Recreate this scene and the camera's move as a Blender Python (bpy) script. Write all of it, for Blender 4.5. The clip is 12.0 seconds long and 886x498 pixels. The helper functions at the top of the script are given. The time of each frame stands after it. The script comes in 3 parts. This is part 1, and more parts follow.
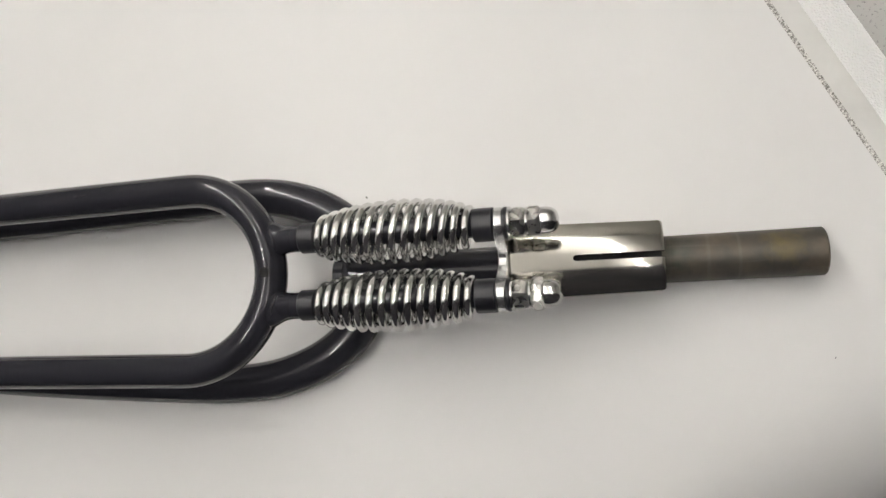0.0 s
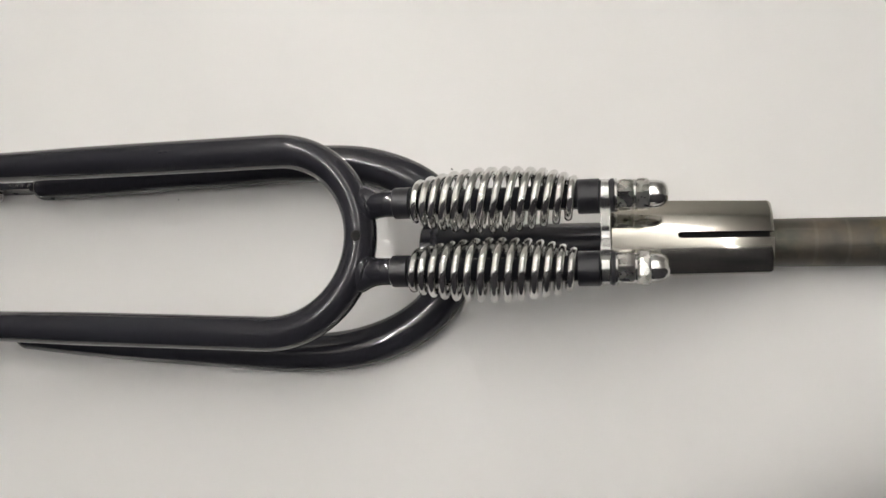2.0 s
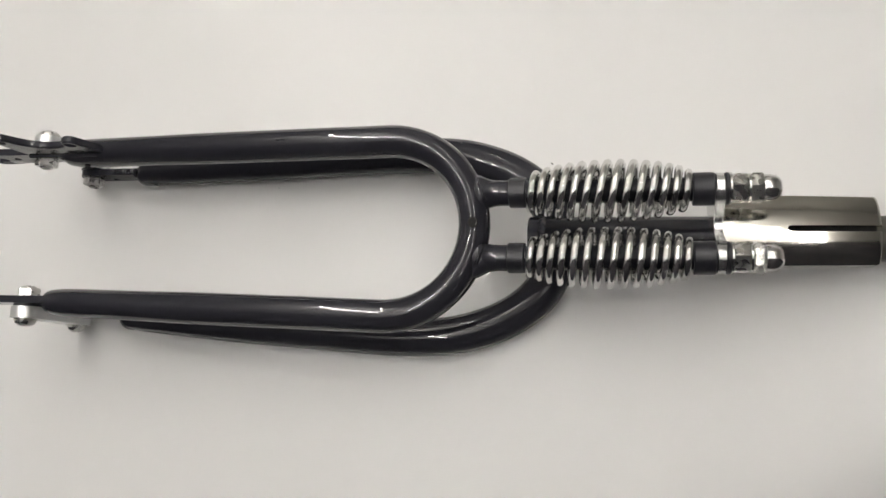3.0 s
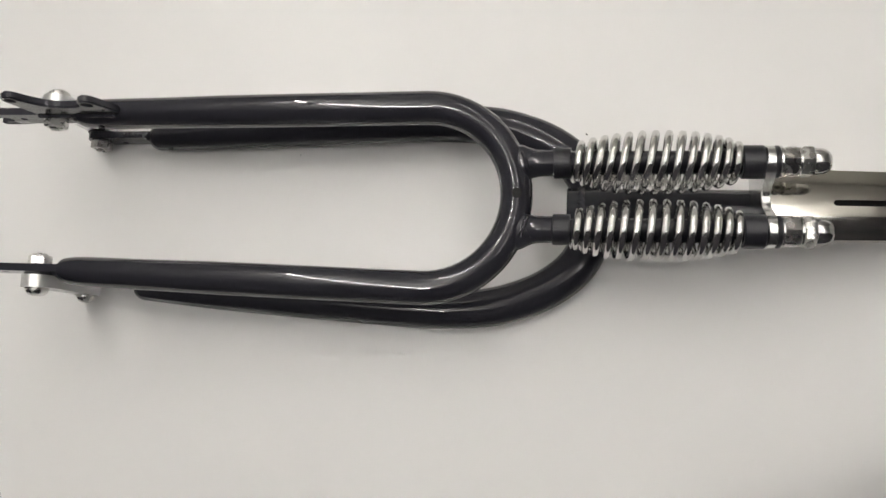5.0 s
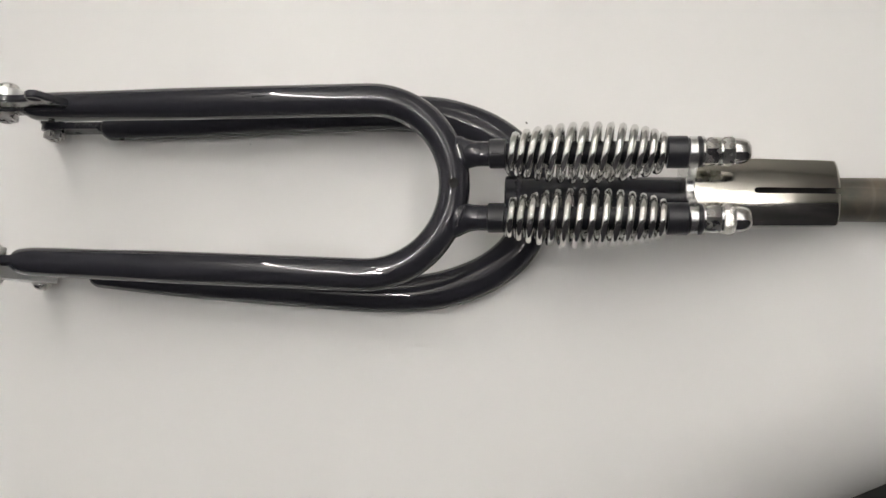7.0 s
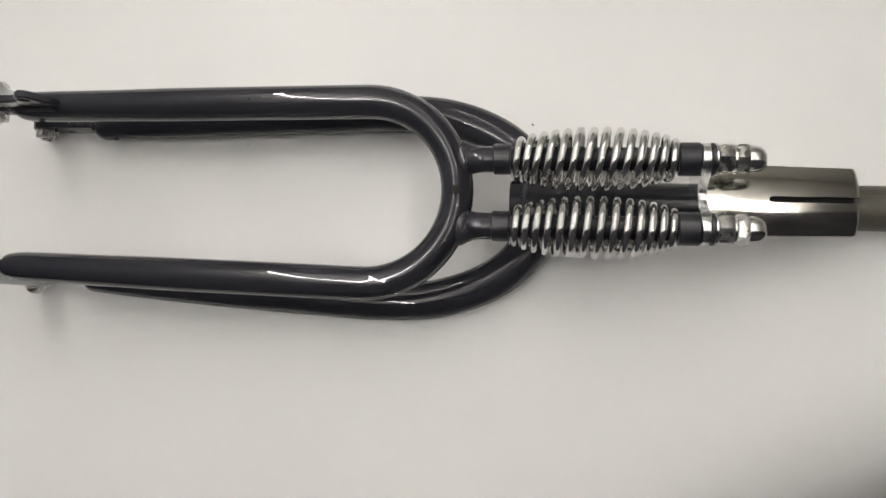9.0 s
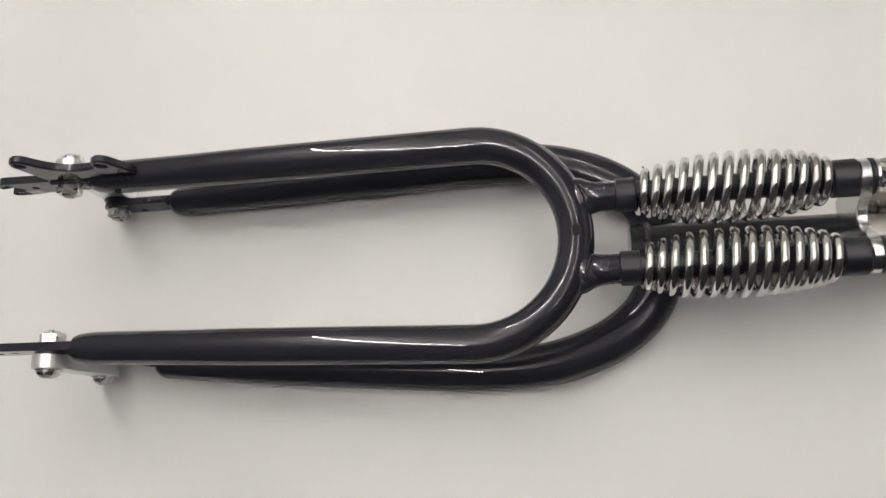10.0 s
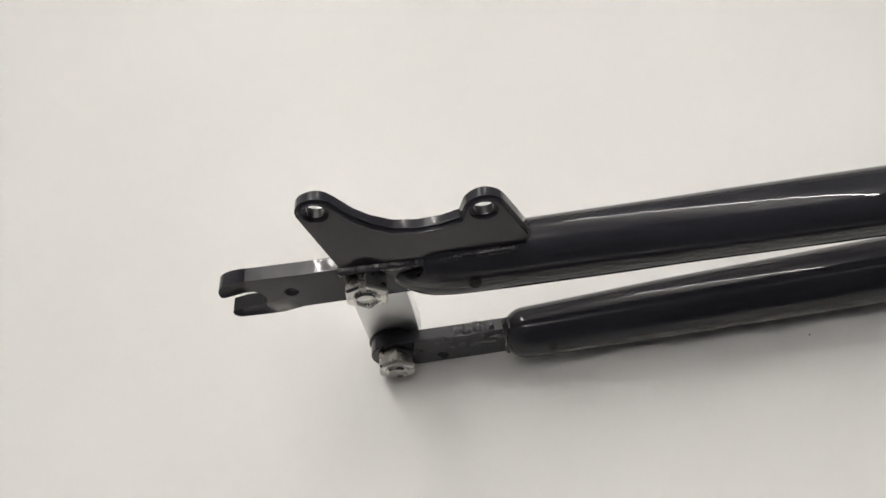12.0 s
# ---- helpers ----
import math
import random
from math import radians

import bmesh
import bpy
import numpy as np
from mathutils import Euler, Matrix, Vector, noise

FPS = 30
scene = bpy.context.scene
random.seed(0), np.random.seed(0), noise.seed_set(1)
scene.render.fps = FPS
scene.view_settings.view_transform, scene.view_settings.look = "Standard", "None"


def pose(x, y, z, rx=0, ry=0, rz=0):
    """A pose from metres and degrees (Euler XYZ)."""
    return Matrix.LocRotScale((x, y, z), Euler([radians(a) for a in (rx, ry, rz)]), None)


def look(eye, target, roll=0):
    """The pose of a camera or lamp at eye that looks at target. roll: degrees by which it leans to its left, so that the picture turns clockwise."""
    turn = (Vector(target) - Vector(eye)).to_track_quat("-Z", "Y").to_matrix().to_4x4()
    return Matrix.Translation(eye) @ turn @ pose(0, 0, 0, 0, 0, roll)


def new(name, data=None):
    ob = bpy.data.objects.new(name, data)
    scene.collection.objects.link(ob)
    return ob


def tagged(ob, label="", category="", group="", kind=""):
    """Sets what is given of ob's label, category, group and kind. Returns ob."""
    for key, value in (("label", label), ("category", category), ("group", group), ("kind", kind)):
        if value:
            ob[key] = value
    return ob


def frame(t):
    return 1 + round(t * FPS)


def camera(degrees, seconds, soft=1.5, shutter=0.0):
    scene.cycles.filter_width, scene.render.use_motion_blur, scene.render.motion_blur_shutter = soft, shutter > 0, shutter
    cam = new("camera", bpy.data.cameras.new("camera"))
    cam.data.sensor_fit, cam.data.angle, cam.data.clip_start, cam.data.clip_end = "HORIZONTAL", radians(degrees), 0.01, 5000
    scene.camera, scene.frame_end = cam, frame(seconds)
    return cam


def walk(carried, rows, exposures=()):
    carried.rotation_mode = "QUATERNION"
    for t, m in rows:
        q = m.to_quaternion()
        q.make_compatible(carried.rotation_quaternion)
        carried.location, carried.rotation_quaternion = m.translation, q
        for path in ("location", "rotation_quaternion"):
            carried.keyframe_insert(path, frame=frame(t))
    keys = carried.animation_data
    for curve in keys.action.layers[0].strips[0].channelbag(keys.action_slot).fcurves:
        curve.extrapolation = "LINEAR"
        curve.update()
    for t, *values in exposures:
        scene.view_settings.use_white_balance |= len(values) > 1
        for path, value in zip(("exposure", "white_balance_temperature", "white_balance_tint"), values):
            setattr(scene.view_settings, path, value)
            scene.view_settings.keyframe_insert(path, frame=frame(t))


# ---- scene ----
cam = camera(60.53, 12.0)
ROWS = [
    (0.0, 0.0239, -0.0565, 0.4946, 7.95, 13.12, -1.82),
    (0.5, 0.0283, -0.0556, 0.4786, 8.56, 12.64, -1.23),
    (1.0, 0.0141, -0.0722, 0.4792, 10.28, 12.82, -0.16),
    (1.5, -0.0053, -0.0815, 0.4836, 10.32, 13.00, 0.69),
    (2.0, -0.0360, -0.0778, 0.4926, 9.29, 12.62, 1.07),
    (2.5, -0.0881, -0.0925, 0.5323, 11.21, 12.24, 2.11),
    (3.0, -0.1023, -0.0983, 0.5219, 10.55, 12.19, 2.38),
    (3.5, -0.1077, -0.0994, 0.5207, 10.36, 11.77, 2.43),
    (5.5, -0.1633, -0.1003, 0.5197, 8.21, 8.28, 2.49),
    (6.0, -0.1374, -0.1154, 0.5479, 9.42, 8.16, 2.60),
    (6.5, -0.1287, -0.1015, 0.5317, 6.33, 7.74, 1.71),
    (7.0, -0.1265, -0.0902, 0.5359, 6.14, 7.68, 1.68),
    (9.0, -0.1267, -0.0728, 0.5215, 4.91, 8.09, 2.05),
    (9.5, -0.1314, -0.0709, 0.5164, 6.89, 10.11, 0.76),
    (10.0, -0.1821, -0.1083, 0.4710, 13.96, 10.97, -0.53),
    (10.2, -0.2072, -0.1193, 0.4294, 16.33, 10.85, -1.16),
    (10.5, -0.2645, -0.1590, 0.3578, 22.46, 11.56, -1.64),
    (10.6, -0.2903, -0.1668, 0.3443, 23.83, 11.13, -2.19),
    (10.9, -0.3431, -0.1651, 0.3172, 27.39, 10.78, -2.88),
    (11.0, -0.3556, -0.1599, 0.3132, 28.07, 10.75, -3.03),
    (11.3, -0.4061, -0.1243, 0.3084, 30.20, 10.15, -3.08),
    (11.5, -0.4384, -0.1020, 0.2908, 31.76, 9.69, -3.56),
    (11.7, -0.4551, -0.0881, 0.2775, 32.47, 9.08, -3.84),
    (12.0, -0.4551, -0.0821, 0.2667, 34.37, 8.46, -3.96),
]
walk(cam, [(t, pose(x, y, z, rx, ry, rz)) for t, x, y, z, rx, ry, rz in ROWS])

# ---- light: a white room with ceiling lamps ----
world = bpy.data.worlds.new("room_air")
scene.world = world
world.use_nodes = True
world.node_tree.nodes["Background"].inputs[0].default_value = (0.9, 0.95, 1.0, 1)
world.node_tree.nodes["Background"].inputs[1].default_value = 0.05
scene.view_settings.exposure = 0.0


def lamp(name, eye, target, sx, sy, watts, color):
    data = bpy.data.lights.new(name, "AREA")
    data.shape, data.size, data.size_y, data.energy, data.color = "RECTANGLE", sx, sy, watts, color
    ob = new(name, data)
    ob.matrix_world = look(eye, target)
    return ob


# long ceiling strips, parallel to the panel's cut sides
LED_STRIPS = []
LAMP_Z, LAMP_DIR = 1.72, Vector((0.27, -1.0, 0)).normalized()
for cx, cy, w in ((-0.83, 0.84, 18.0), (0.26, 0.84, 9.6)):
    turn = Matrix.Rotation(math.atan2(-LAMP_DIR.x, LAMP_DIR.y), 4, "Z")
    LED_STRIPS.append((Matrix.Translation((cx, cy, LAMP_Z)) @ turn, w * 0.755))
    # added upward fill lamp over each strip: brightens the ceiling, softens shadows
    ob = lamp("ceiling_fill_lamp", (cx, cy, LAMP_Z + 0.03), (cx, cy, 3), 0.055, 2.80, w * 1.165, (1.0, 0.97, 0.935))
    ob.matrix_world = Matrix.Translation((cx, cy, LAMP_Z + 0.03)) @ turn @ Matrix.Rotation(math.pi, 4, "Y")


# ---- materials ----
def material(name, color, rough, metal=0.0, coat=0.0):
    m = bpy.data.materials.new(name)
    m.use_nodes = True
    b = m.node_tree.nodes["Principled BSDF"]
    b.inputs["Base Color"].default_value = (*color, 1)
    b.inputs["Roughness"].default_value = rough
    b.inputs["Metallic"].default_value = metal
    b.inputs["Coat Weight"].default_value = coat
    b.inputs["Coat Roughness"].default_value = 0.04
    return m


def add_noise(m, scale, low, high, stops=(0.35, 0.65), stretch=(1, 1, 1), socket="Base Color", detail=4.0):
    """Varies one input of m between two values by noise in object space."""
    nt = m.node_tree
    b = nt.nodes["Principled BSDF"]
    tc, mp = nt.nodes.new("ShaderNodeTexCoord"), nt.nodes.new("ShaderNodeMapping")
    nz, rp = nt.nodes.new("ShaderNodeTexNoise"), nt.nodes.new("ShaderNodeValToRGB")
    mp.inputs["Scale"].default_value = stretch
    nz.inputs["Scale"].default_value, nz.inputs["Detail"].default_value = scale, detail
    e = rp.color_ramp.elements
    e[0].position, e[1].position = stops
    e[0].color = (*low, 1) if len(low) == 3 else low
    e[1].color = (*high, 1) if len(high) == 3 else high
    nt.links.new(tc.outputs["Object"], mp.inputs[0])
    nt.links.new(mp.outputs[0], nz.inputs["Vector"])
    nt.links.new(nz.outputs["Fac"], rp.inputs[0])
    nt.links.new(rp.outputs[0], b.inputs[socket])
    return rp


def add_bump(m, scale, strength, distance, stretch=(1, 1, 1), detail=3.0, kind="noise"):
    nt = m.node_tree
    tc, mp = nt.nodes.new("ShaderNodeTexCoord"), nt.nodes.new("ShaderNodeMapping")
    mp.inputs["Scale"].default_value = stretch
    bp = nt.nodes.new("ShaderNodeBump")
    bp.inputs["Strength"].default_value, bp.inputs["Distance"].default_value = strength, distance
    if kind == "noise":
        tx = nt.nodes.new("ShaderNodeTexNoise")
        tx.inputs["Detail"].default_value = detail
        out = tx.outputs["Fac"]
    else:
        tx = nt.nodes.new("ShaderNodeTexVoronoi")
        out = tx.outputs["Distance"]
    tx.inputs["Scale"].default_value = scale
    nt.links.new(tc.outputs["Object"], mp.inputs[0])
    nt.links.new(mp.outputs[0], tx.inputs["Vector"])
    nt.links.new(out, bp.inputs["Height"])
    nt.links.new(bp.outputs[0], nt.nodes["Principled BSDF"].inputs["Normal"])
    return m


def grey(v):
    return (v, v, v)


PAINT = material("black_gloss_paint", (0.026, 0.026, 0.032), 0.04)
add_noise(PAINT, 60, grey(0.02), grey(0.05), socket="Roughness")
add_bump(PAINT, 80, 0.07, 0.0005)
# the same paint, pooled thick and wavy on the plates
ENAMEL = material("thick_black_enamel", (0.030, 0.030, 0.037), 0.07)
add_noise(ENAMEL, 120, grey(0.05), grey(0.12), socket="Roughness")
add_bump(ENAMEL, 170, 0.22, 0.0010, detail=1.0)
WELD = material("painted_weld", (0.030, 0.030, 0.037), 0.09, 0.0, 0.3)
add_bump(WELD, 520, 0.9, 0.0012)
for m in (PAINT, ENAMEL):
    m.node_tree.nodes["Principled BSDF"].inputs["Specular IOR Level"].default_value = 0.42
RUBBER = material("black_plastic", (0.016, 0.016, 0.020), 0.32)
add_noise(RUBBER, 300, grey(0.28), grey(0.42), socket="Roughness")
CHROME = material("chrome", (0.68, 0.675, 0.66), 0.08, 1.0)
add_noise(CHROME, 140, grey(0.11), grey(0.19), socket="Roughness")
ZINC = material("zinc_plated_steel", (0.62, 0.61, 0.585), 0.26, 1.0)
add_noise(ZINC, 220, grey(0.20), grey(0.36), socket="Roughness")
STEEL = material("machined_steel", (0.68, 0.68, 0.67), 0.24, 1.0)
LINK = material("satin_steel", (0.84, 0.84, 0.83), 0.36, 0.85)
add_noise(LINK, 90, grey(0.32), grey(0.42), socket="Roughness")
add_bump(STEEL, 90, 0.05, 0.0003, (1, 1, 14))
POLISH = material("polished_nickel", (0.58, 0.56, 0.505), 0.12, 1.0)
add_noise(POLISH, 60, grey(0.10), grey(0.16), stretch=(0.6, 6, 6), socket="Roughness")
add_bump(POLISH, 120, 0.04, 0.0003, (0.4, 7, 7))
RAW = material("raw_steel", (0.12, 0.11, 0.095), 0.50, 0.55)
rp = add_noise(RAW, 60, (0.085, 0.079, 0.070), (0.185, 0.150, 0.115), (0.28, 0.74), detail=9.0)
for pos, col in ((0.44, (0.105, 0.096, 0.082, 1)), (0.60, (0.140, 0.118, 0.092, 1))):
    rp.color_ramp.elements.new(pos).color = col
# a yellowed stain near the open end and a darker greenish ring next to the sleeve
nt = RAW.node_tree
bsdf = nt.nodes["Principled BSDF"]
prev = rp.outputs[0]
tc = nt.nodes.new("ShaderNodeTexCoord")
for centre, reach, col in (((0.118, 0.004, 0.031), 0.016, (0.21, 0.165, 0.075, 1)), ((0.056, 0.0, 0.030), 0.020, (0.060, 0.072, 0.058, 1))):
    dist, nz = nt.nodes.new("ShaderNodeVectorMath"), nt.nodes.new("ShaderNodeTexNoise")
    dist.operation, dist.inputs[1].default_value = "DISTANCE", centre
    nz.inputs["Scale"].default_value = 160
    add, ramp, mix = nt.nodes.new("ShaderNodeMath"), nt.nodes.new("ShaderNodeMapRange"), nt.nodes.new("ShaderNodeMix")
    add.operation, add.inputs[2].default_value = "MULTIPLY_ADD", 0.0
    add.inputs[1].default_value = reach * 1.3
    ramp.inputs["From Min"].default_value, ramp.inputs["From Max"].default_value = reach * 1.5, reach * 0.7
    ramp.inputs["To Max"].default_value = 0.65
    mix.data_type = "RGBA"
    mix.inputs[7].default_value = col
    nt.links.new(tc.outputs["Object"], dist.inputs[0])
    nt.links.new(tc.outputs["Object"], nz.inputs["Vector"])
    nt.links.new(nz.outputs["Fac"], add.inputs[0])
    nt.links.new(dist.outputs["Value"], add.inputs[2])
    nt.links.new(add.outputs[0], ramp.inputs["Value"])
    nt.links.new(ramp.outputs["Result"], mix.inputs[0])
    nt.links.new(prev, mix.inputs[6])
    prev = mix.outputs[2]
nt.links.new(prev, bsdf.inputs["Base Color"])
# bright scratches round and along the tube
for scale, stretch, lift in ((240, (1.0, 0.04, 0.04), 0.10), (260, (0.05, 1.0, 1.0), 0.14)):
    mp, nz = nt.nodes.new("ShaderNodeMapping"), nt.nodes.new("ShaderNodeTexNoise")
    ramp, mix = nt.nodes.new("ShaderNodeMapRange"), nt.nodes.new("ShaderNodeMix")
    mp.inputs["Scale"].default_value = stretch
    nz.inputs["Scale"].default_value, nz.inputs["Detail"].default_value = scale, 2.0
    ramp.inputs["From Min"].default_value, ramp.inputs["From Max"].default_value, ramp.inputs["To Max"].default_value = 0.60, 0.74, lift
    mix.data_type = "RGBA"
    mix.inputs[7].default_value = (0.40, 0.37, 0.32, 1)
    nt.links.new(tc.outputs["Object"], mp.inputs[0])
    nt.links.new(mp.outputs[0], nz.inputs["Vector"])
    nt.links.new(nz.outputs["Fac"], ramp.inputs["Value"])
    nt.links.new(ramp.outputs["Result"], mix.inputs[0])
    nt.links.new(prev, mix.inputs[6])
    prev = mix.outputs[2]
nt.links.new(prev, bsdf.inputs["Base Color"])
add_bump(RAW, 500, 0.14, 0.0004, (0.5, 2, 2))
DARK = material("dark_hole", (0.004, 0.004, 0.004), 0.8)
PANEL = material("white_laminate", (0.80, 0.79, 0.77), 0.42)
add_noise(PANEL, 5, (0.79, 0.78, 0.765), (0.81, 0.80, 0.785))
add_bump(PANEL, 900, 0.04, 0.0002)
CUT = material("frosted_cut_edge", (0.5, 0.49, 0.46), 0.35, 0.3)
add_noise(CUT, 900, (0.20, 0.19, 0.17), (0.88, 0.86, 0.82), (0.36, 0.64))
add_bump(CUT, 700, 0.9, 0.001)
SHEET = material("white_backing_sheet", (0.74, 0.73, 0.70), 0.40)
add_noise(SHEET, 40, (0.70, 0.69, 0.66), (0.77, 0.76, 0.73))
FOAM = material("white_bead_foam", (0.97, 0.965, 0.95), 0.30)
add_bump(FOAM, 760, 0.8, 0.0011, kind="cells")
STONE = material("grey_speckled_worktop", (0.3, 0.3, 0.29), 0.6)
add_noise(STONE, 420, (0.22, 0.22, 0.21), (0.50, 0.49, 0.47), (0.30, 0.42), detail=3.0)
FLOORM = material("charcoal_floor", (0.06, 0.06, 0.06), 0.6)
add_noise(FLOORM, 8, (0.05, 0.05, 0.05), (0.075, 0.075, 0.07))
WALLM = material("painted_plaster", (0.72, 0.71, 0.69), 0.8)
add_noise(WALLM, 3, (0.82, 0.81, 0.79), (0.86, 0.85, 0.83))
# for the unseen north wall; its tone sets the bounce light and reflections
NORTHM = material("beige_bounce_wall", (0.5, 0.48, 0.46), 0.8)
add_noise(NORTHM, 3, (0.59, 0.575, 0.55), (0.63, 0.615, 0.59))
# for an unseen wall added to the south: darkens reflections and blocks light
DARKWALL = material("dark_reflection_wall", (0.05, 0.05, 0.055), 0.9)
add_noise(DARKWALL, 3, (0.045, 0.044, 0.050), (0.065, 0.063, 0.070))
DARKWALL.node_tree.nodes["Principled BSDF"].inputs["Specular IOR Level"].default_value = 0.05
DUST = material("dark_dust", (0.06, 0.055, 0.05), 0.8)


# ---- mesh helpers ----
def part(name, bm, mat, parent=None, label="", smooth=True, angle=35.0):
    """Links a bmesh as one mesh object, under a thing or a part."""
    bmesh.ops.recalc_face_normals(bm, faces=bm.faces[:])
    for f in bm.faces:
        f.smooth = smooth
    if smooth:
        for e in bm.edges:
            if len(e.link_faces) == 2 and e.calc_face_angle(0) > radians(angle):
                e.smooth = False
    me = bpy.data.meshes.new(name)
    bm.to_mesh(me)
    bm.free()
    me.materials.append(mat)
    ob = new(name, me)
    if parent is not None:
        ob.parent = parent
    if label:
        ob["label"] = label
    return ob


def loft(bm, rings, cap0=True, cap1=True, closed=False):
    """Skins a list of rings of points."""
    vs = [[bm.verts.new(p) for p in r] for r in rings]
    n = len(vs[0])
    pairs = list(zip(vs, vs[1:])) + ([(vs[-1], vs[0])] if closed else [])
    for a, b in pairs:
        for i in range(n):
            bm.faces.new((a[i], a[(i + 1) % n], b[(i + 1) % n], b[i]))
    if not closed and cap0:
        bm.faces.new(vs[0][::-1])
    if not closed and cap1:
        bm.faces.new(vs[-1])
    return bm


def tube(bm, pts, radii, sides=28, up=(0, 0, 1)):
    """A swept tube; a radius may be one number or (across, upward)."""
    pts = [Vector(p) for p in pts]
    rings = []
    for i, p in enumerate(pts):
        d = (pts[min(i + 1, len(pts) - 1)] - pts[max(i - 1, 0)]).normalized()
        side = d.cross(Vector(up)).normalized()
        top = side.cross(d)
        r = radii[i]
        ra, rb = r if isinstance(r, tuple) else (r, r)
        rings.append([p + side * ra * math.cos(2 * math.pi * k / sides) + top * rb * math.sin(2 * math.pi * k / sides) for k in range(sides)])
    return loft(bm, rings)


def lathe(bm, profile, axis0, axis1, sides=32, spin=0.0):
    """Turns a profile of (distance along, radius) about the line axis0 to axis1."""
    a, b = Vector(axis0), Vector(axis1)
    d = (b - a).normalized()
    s = d.cross(Vector((0, 0, 1)) if abs(d.z) < 0.9 else Vector((1, 0, 0))).normalized()
    u = s.cross(d)
    rings = [[a + d * l + (s * math.cos(spin + 2 * math.pi * k / sides) + u * math.sin(spin + 2 * math.pi * k / sides)) * r for k in range(sides)] for l, r in profile]
    return loft(bm, rings)


def bar(l, r, e):
    """A cylinder's profile with chamfered ends."""
    return [(0, r - e), (e, r), (l - e, r), (l, r - e)]


def flat_plate(outline, holes, y0, y1, soft=0.0006):
    """A plate in the x-z plane between y0 and y1, with round or shaped holes."""
    bm = bmesh.new()
    edges = []
    for loop in [outline] + holes:
        vs = [bm.verts.new((x, y0, z)) for x, z in loop]
        edges += [bm.edges.new((vs[i], vs[(i + 1) % len(vs)])) for i in range(len(vs))]
    bmesh.ops.triangle_fill(bm, use_beauty=True, use_dissolve=False, edges=edges)
    ext = bmesh.ops.extrude_face_region(bm, geom=bm.faces[:])
    bmesh.ops.translate(bm, verts=[v for v in ext["geom"] if isinstance(v, bmesh.types.BMVert)], vec=(0, y1 - y0, 0))
    bmesh.ops.recalc_face_normals(bm, faces=bm.faces[:])
    rim = [e for e in bm.edges if len(e.link_faces) == 2 and e.calc_face_angle(0) > radians(60)
           and abs(e.verts[0].co.y - e.verts[1].co.y) < 1e-6]
    bmesh.ops.bevel(bm, geom=rim, offset=soft, segments=3, affect="EDGES", clamp_overlap=True)
    return bm


def circle(cx, cz, r, n=20, a0=0.0, a1=360.0, full=True):
    m = n if full else n - 1
    return [(cx + r * math.cos(radians(a0 + (a1 - a0) * k / m)), cz + r * math.sin(radians(a0 + (a1 - a0) * k / m))) for k in range(n)]


def smooth_path(keys, steps):
    """Catmull-Rom through the key points."""
    k = [Vector(keys[0]) * 2 - Vector(keys[1])] + [Vector(p) for p in keys] + [Vector(keys[-1]) * 2 - Vector(keys[-2])]
    out = []
    for i in range(1, len(k) - 2):
        for j in range(steps):
            t = j / steps
            p0, p1, p2, p3 = k[i - 1], k[i], k[i + 1], k[i + 2]
            out.append(0.5 * ((2 * p1) + (p2 - p0) * t + (2 * p0 - 5 * p1 + 4 * p2 - p3) * t * t + (3 * p1 - p0 - 3 * p2 + p3) * t ** 3))
    out.append(k[-2])
    return out


# ---- the place: panel, backing, floor, room ----
# panel axes: n across its straight cut sides, t along them
NX, NY = 0.9006, 0.4346
TX, TY = 0.4346, -0.9006


def on_panel(n, t, z=0.0):
    return (n * NX + t * TX, n * NY + t * TY, z)


N0, N1, T0, T1 = -0.600, 0.1895, -1.10, 0.128
# long enough that the shape shades the front corner gradually
ROLL = 0.105


def panel_profile():
    """Stations (t, z, thickness direction) along the panel; its front side rolls over."""
    out = [(T0 + (T1 - T0) * i / 60, 0.0, (0.0, 1.0)) for i in range(61)]
    for i in range(1, 15):
        a = radians(96 * i / 14)
        out.append((T1 + ROLL * math.sin(a), -ROLL * (1 - math.cos(a)), (math.sin(a), math.cos(a))))
    return out


def sheet(n0, n1, z, thick, cols, wave=0.0):
    bm = bmesh.new()
    prof = panel_profile()
    top, low = [], []
    for t, h, (at, az) in prof:
        rt, rl = [], []
        for c in range(cols + 1):
            n = n0 + (n1 - n0) * c / cols
            if wave and c in (0, cols):
                n += wave * noise.noise((t * 70, c, 3.0)) + 0.5 * wave * noise.noise((t * 190, c, 5.0))
            rt.append(bm.verts.new(on_panel(n, t + at * z, h + az * z)))
            rl.append(bm.verts.new(on_panel(n, t + at * (z - thick), h + az * (z - thick))))
        top.append(rt), low.append(rl)
    for i in range(len(prof) - 1):
        for c in range(cols):
            bm.faces.new((top[i][c], top[i][c + 1], top[i + 1][c + 1], top[i + 1][c]))
            bm.faces.new((low[i][c], low[i + 1][c], low[i + 1][c + 1], low[i][c + 1]))
        for c in (0, cols):
            bm.faces.new((top[i][c], top[i + 1][c], low[i + 1][c], low[i][c]))
    for i in (0, -1):
        for c in range(cols):
            bm.faces.new((top[i][c], top[i][c + 1], low[i][c + 1], low[i][c]))
    return bm


